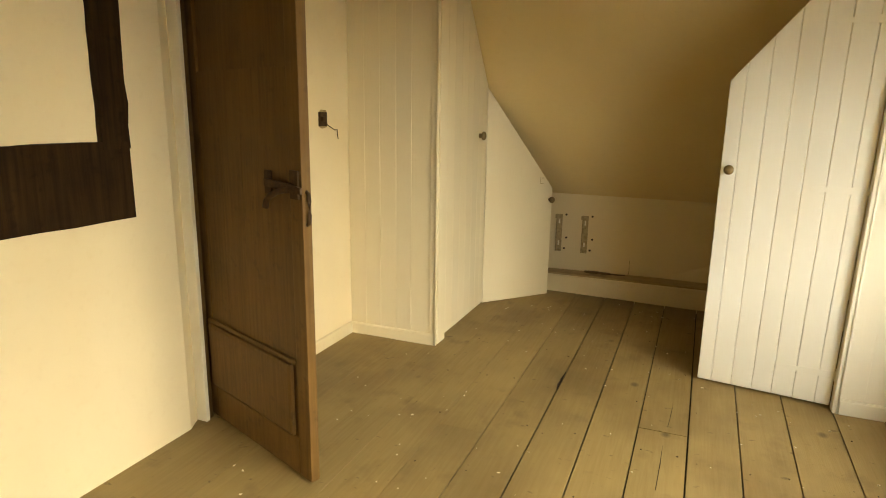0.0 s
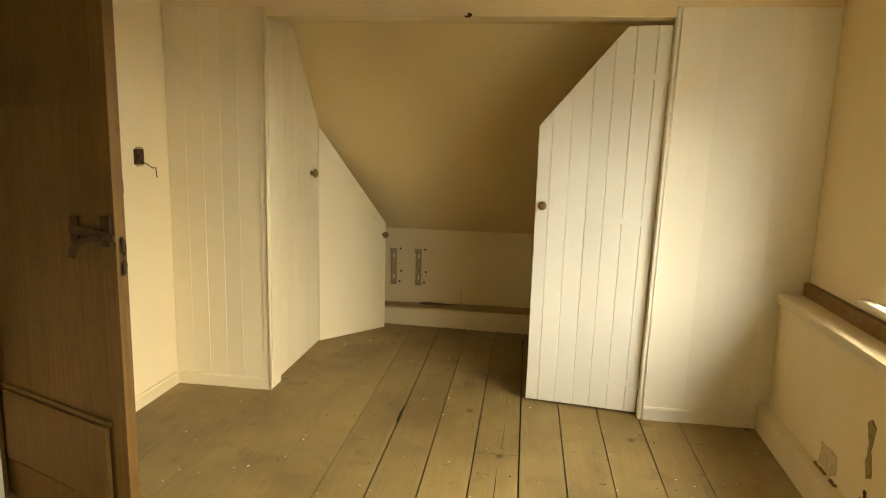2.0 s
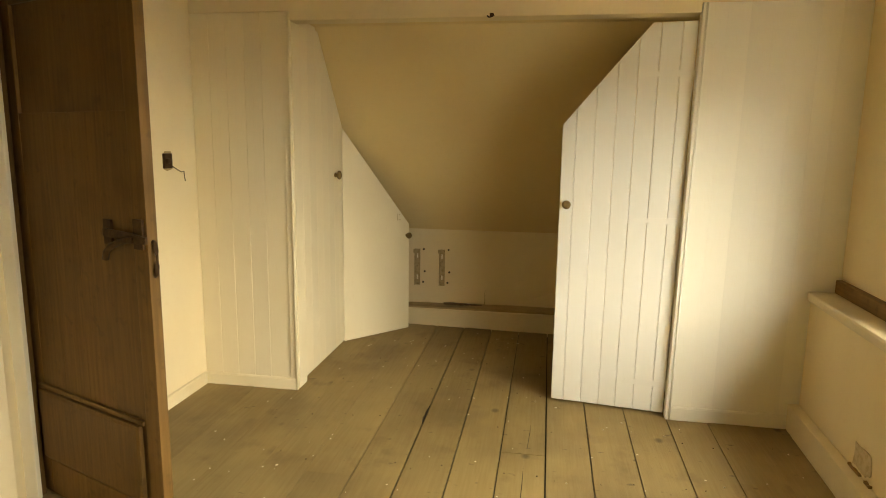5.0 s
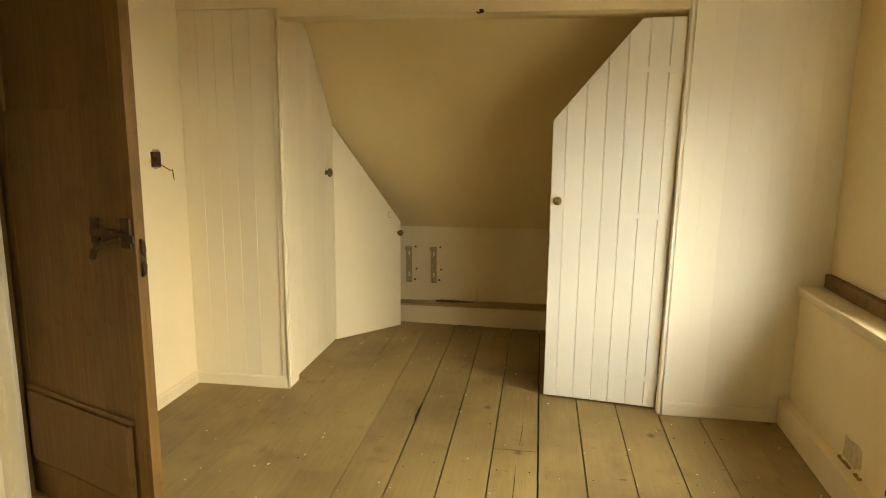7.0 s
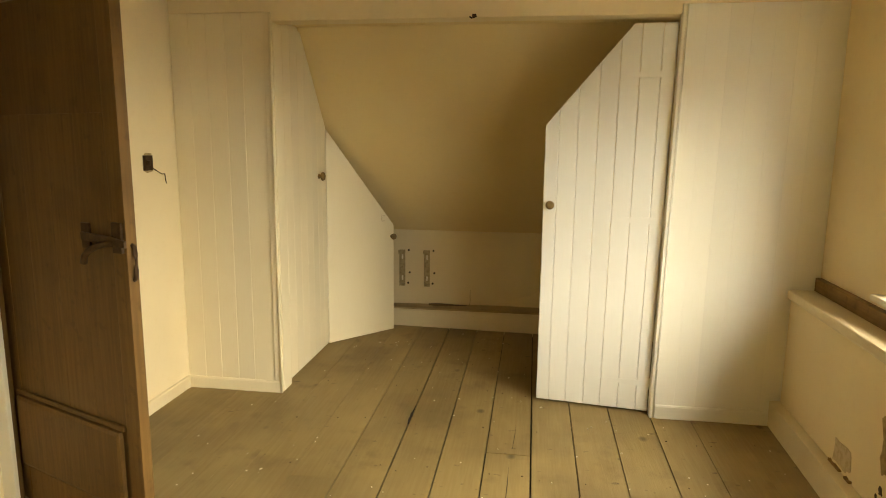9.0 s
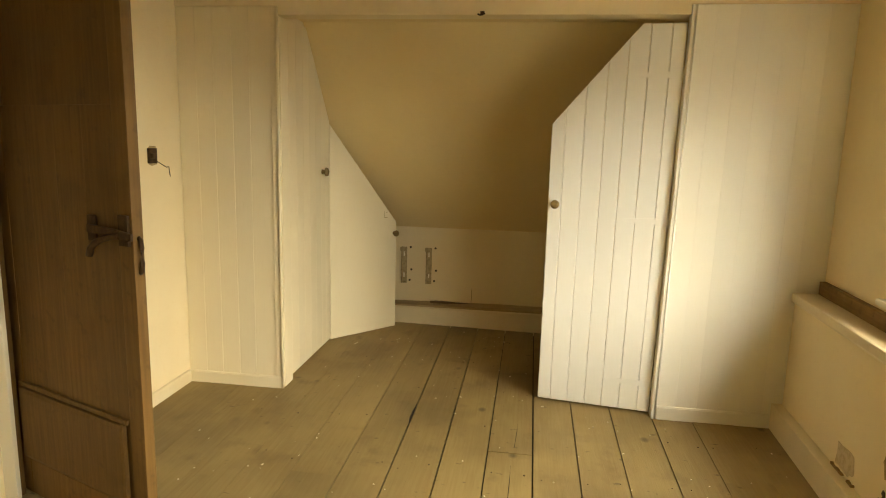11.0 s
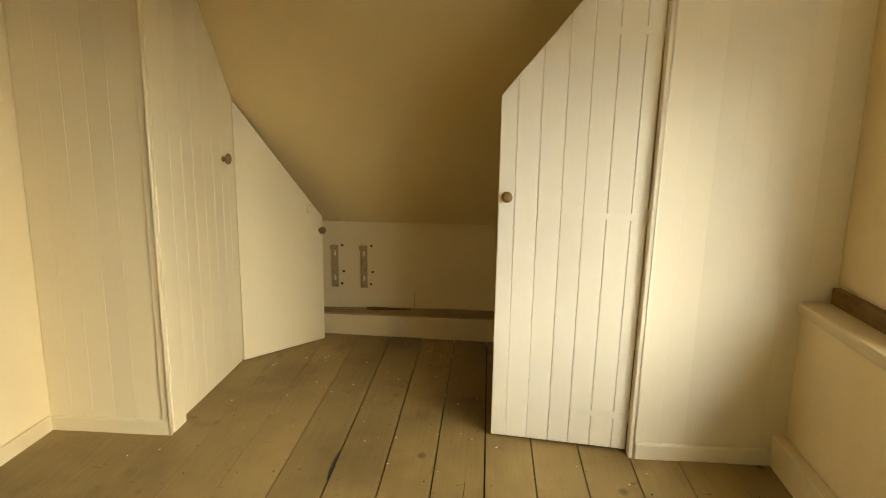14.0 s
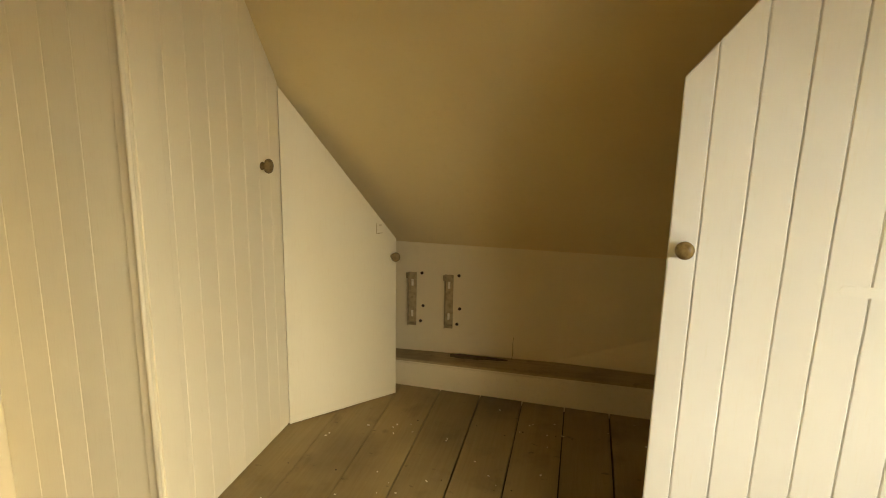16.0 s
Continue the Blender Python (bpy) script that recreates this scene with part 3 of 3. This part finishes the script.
def bracket(x, label):
    """A slotted hanging bracket left on the knee wall."""
    b = thing("radiator_bracket", (x, KNEE, 0.28), label, "bracket", "radiator brackets")
    bm = B()
    y = KNEE - 0.001
    box(bm, x - 0.022, x + 0.022, y - 0.004, y, 0.285, 0.575, 0.001)
    box(bm, x - 0.022, x - 0.018, y - 0.018, y - 0.003, 0.285, 0.575, 0.001)
    box(bm, x - 0.03, x - 0.012, y - 0.02, y - 0.015, 0.545, 0.575, 0.001)
    box(bm, x - 0.012, x + 0.022, y - 0.02, y - 0.004, 0.29, 0.305, 0.001)
    under(part("plate", bm, BRACKET), b)
    for z in (0.35, 0.52):
        under(part("slot", box(B(), x - 0.005, x + 0.006, y - 0.0065, y - 0.003, z - 0.018, z + 0.018, 0.001), CHIP), b)
    for z, dx in ((0.31, 0.045), (0.395, 0.058), (0.573, 0.05)):
        under(part("wall_plug", lathe(B(), [(0.008, 0), (0.008, 0.004), (0.004, 0.005)], Matrix.Translation((x + dx, KNEE, z)) @ pose(0, 0, 0, 90, 0, 0), 12), HOLE), b)
    return b


setting("plaster_crack", prism(B(), [(-0.325, 0.14), (-0.322, 0.14), (-0.315, 0.19), (-0.318, 0.24), (-0.316, 0.275), (-0.3175, 0.275), (-0.321, 0.24), (-0.319, 0.19)], -0.0012, 0.001, lambda u, v, w: (u, knee_y(u, v) + w, v)), RAW, "hairline crack in the plaster", "trim")
bracket(-0.861, "dull slotted steel radiator bracket screwed to the low wall")
bracket(-0.664, "dull slotted steel radiator bracket screwed to the low wall")

nail = thing("ceiling_hook", (-0.179, FRONT, LINTEL), "small rusty hook in the edge of the lintel", "hook")
under(part("stem", tube(B(), [(-0.2, FRONT - 0.002, LINTEL + 0.003), (-0.19, FRONT - 0.01, LINTEL - 0.004), (-0.178, FRONT - 0.012, LINTEL - 0.002), (-0.165, FRONT - 0.01, LINTEL + 0.004)], 0.004, 8), IRON), nail)
under(part("plate", box(B(), -0.188, -0.168, FRONT - 0.005, FRONT + 0.001, LINTEL + 0.001, LINTEL + 0.016, 0.001), IRON), nail)


def scar(name, outline, seed, label, material=RAW):
    """A torn patch in the lower window wall, with a ragged outline."""
    rnd = random.Random(seed)
    ragged = []
    for (a, b), (c, d) in zip(outline, outline[1:] + outline[:1]):
        for k in range(4):
            ragged.append((a + (c - a) * k / 4 + rnd.uniform(-0.004, 0.004), b + (d - b) * k / 4 + rnd.uniform(-0.004, 0.004)))
    return tagged(part(name, wallprism(ragged, 1.4015, 1.4055), material), label, "wall damage")


scar("torn_paper", [(3.375, 0.30), (3.405, 0.275), (3.425, 0.33), (3.42, 0.40), (3.445, 0.465), (3.42, 0.485), (3.39, 0.47), (3.40, 0.38)], 2, "torn bare patch in the plaster of the window wall")
scar("repair_patch", [(3.66, 0.15), (3.77, 0.15), (3.765, 0.24), (3.63, 0.245), (3.615, 0.17)], 4, "rough patch of filler above the skirting", RAW_FILLER)
for y, z, w in ((3.40, 0.22, 0.012), (3.425, 0.185, 0.007)):
    scar("plug_hole", [(y - w, z - w), (y + w * 0.6, z - w), (y + w, z + w), (y - w * 0.4, z + w)], 9, "small dark hole in the plaster", HOLE)


def break_out(y0, y1, seed, label):
    """Broken plaster crumbs and a dark ragged gap along the top of the skirting."""
    r = random.Random(seed)
    pts = [(y0 + (y1 - y0) * i / 7, 0.002 + r.uniform(0.0, 0.009)) for i in range(8)]
    outline = [(y0, 0.0), (y1, 0.0)] + [(y, h) for y, h in reversed(pts)]
    bm = prism(B(), [(u, 0.1325 + v) for u, v in outline], 1.392, 1.4045, lambda u, v, w: (wall_x(w, u), u, v))
    return tagged(part("broken_plaster", bm, STRIP_WOOD), label, "wall damage")


break_out(3.69, 3.79, 3, "dark crumbling plaster along the skirting top")
break_out(3.60, 3.645, 6, "dark crumbling plaster along the skirting top")

setting("skirting_cap", prism(B(), [(1.0, 0.1315), (0.03, 0.1315), (0.03, 0.139), (0.05, 0.142), (1.0, 0.142)], FLANK - 0.3, 1.55, boxed), RAW_WOOD, "dusty bare brown board on top of the boxed skirting", "trim")

# splintered lath on the boxed skirting
for k, (x0, x1, y0, t) in enumerate(((-0.64, -0.45, 5.905, 0.016), (-0.52, -0.34, 5.915, 0.009))):
    bm = prism(B(), [(x0, y0), (x0 + 0.06, y0 - 0.012), (x0 + 0.09, y0 - 0.004), (x1 - 0.05, y0 - 0.01), (x1, y0 + 0.006), (x1 - 0.06, y0 + 0.012), (x0 + 0.05, y0 + 0.018)], 0.1475, 0.1475 + t, lambda u, v, w: (u, v, w))
    tagged(part("lath_splinter", bm, LATH_AND_DIM_LANDING), "broken brown lath splinter lying on the skirting", "splinter")

# ---- paint flakes ----
rnd = random.Random(11)
bm = B()
for k in range(170):
    x, y = rnd.uniform(-1.5, 1.3), rnd.uniform(2.4, 5.7)
    r, a0 = rnd.uniform(0.0018, 0.0052), rnd.uniform(0, 6.28)
    long = rnd.uniform(0.8, 2.2)
    turn = Matrix.Rotation(a0, 2)
    pts = [Vector((x, y)) + turn @ Vector((r * long * rnd.uniform(0.4, 1.3) * math.cos(i * 1.257), r * rnd.uniform(0.4, 1.2) * math.sin(i * 1.257))) for i in range(5)]
    prism(bm, pts, 0.0005, 0.0022, lambda u, v, w: (u, v, w))
tagged(part("paint_flakes", bm, CHIP), "scattered cream paint flakes on the floorboards", "debris", kind="stuff")

# ---- floorboards ----
floor = bpy.data.objects["floor"]
EDGES = [-2.47, -2.27, -2.07, -1.87, -1.665, -1.46, -1.257, -1.053, -0.848, -0.645, -0.443, -0.24, -0.041, 0.162, 0.359, 0.558, 0.763, 0.96, 1.163, 1.37, 1.6]
OPEN = {8: 0.0012, 9: 0.0022, 10: 0.0032, 11: 0.0028, 12: 0.0027, 13: 0.0033, 14: 0.0028, 15: 0.0022, 16: 0.0031, 17: 0.0014}   # half the width of the wider joints
rnd = random.Random(7)


def fan(x, y):
    """The boards spread very slightly towards the knee wall."""
    return x + 0.018 * (x + 0.1) * (y - 3.5)


JOINTS = {5: [2.2], 8: [3.556], 10: [1.7], 12: [3.88], 15: [2.6], 18: [3.2]}
for i, (a, c) in enumerate(zip(EDGES, EDGES[1:])):
    cuts = [BACK] + JOINTS.get(i, []) + [5.95]
    for y0, y1 in zip(cuts, cuts[1:]):
        g, h, dz = OPEN.get(i, 0.0006), OPEN.get(i + 1, 0.0006), rnd.uniform(-0.0012, 0.0008)
        bm = prism(B(), [(fan(a, y0) + g, y0 + 0.001), (fan(c, y0) - h, y0 + 0.001), (fan(c, y1) - h, y1 - 0.001), (fan(a, y1) + g, y1 - 0.001)], -0.023, dz, lambda u, v, w: (u, v, w))
        bmesh.ops.bevel(bm, geom=[e for e in bm.edges if e.verts[0].co.z > -0.01 and e.verts[1].co.z > -0.01], offset=0.0004, segments=1, affect="EDGES")
        part("floorboard", bm, FLOOR_WOOD, floor)

# ---- wear of the floor ----
def mark(name, outline, label, z=0.0006):
    """A sunken dark flaw let into the face of the boards."""
    return under(part(name, prism(B(), outline, -0.004, z, lambda u, v, w: (u, v, w)), SUBFLOOR, None, label), floor)


mark("gouge", [(-0.447, 4.1), (-0.453, 4.12), (-0.458, 4.16), (-0.456, 4.2), (-0.458, 4.23), (-0.453, 4.28), (-0.45, 4.34), (-0.4465, 4.22)], "dark splintered gouge at the edge of a board", 0.0022)
mark("split", [(0.062, 3.42), (0.0645, 3.43), (0.069, 3.62), (0.068, 3.78), (0.066, 3.62)], "fine split in a board")
mark("split", [(0.078, 3.93), (0.0805, 3.94), (0.088, 4.08), (0.0905, 4.2), (0.0855, 4.08)], "fine split in a board")
mark("split", [(0.655, 3.55), (0.657, 3.56), (0.661, 3.72), (0.659, 3.9), (0.658, 3.72)], "fine split in a board")

rnd = random.Random(23)
bm = B()
for y in (2.35, 2.8, 3.25, 3.68, 4.12, 4.58, 5.02, 5.46):
    for a, c in zip(EDGES[6:-1], EDGES[7:]):
        for f in (0.18, 0.82):
            if rnd.random() < 0.6:
                continue
            x, v, r = fan(a + (c - a) * (f + rnd.uniform(-0.05, 0.05)), y), y + rnd.uniform(-0.03, 0.03), rnd.uniform(0.0022, 0.0042)
            prism(bm, [(x + r * math.cos(k * 1.0472), v + r * math.sin(k * 1.0472)) for k in range(6)], -0.003, 0.0012, lambda u, v, w: (u, v, w))
tagged(part("nail_heads", bm, HOLE), "small dark nail heads sunk in the floorboards", "nails", kind="stuff")
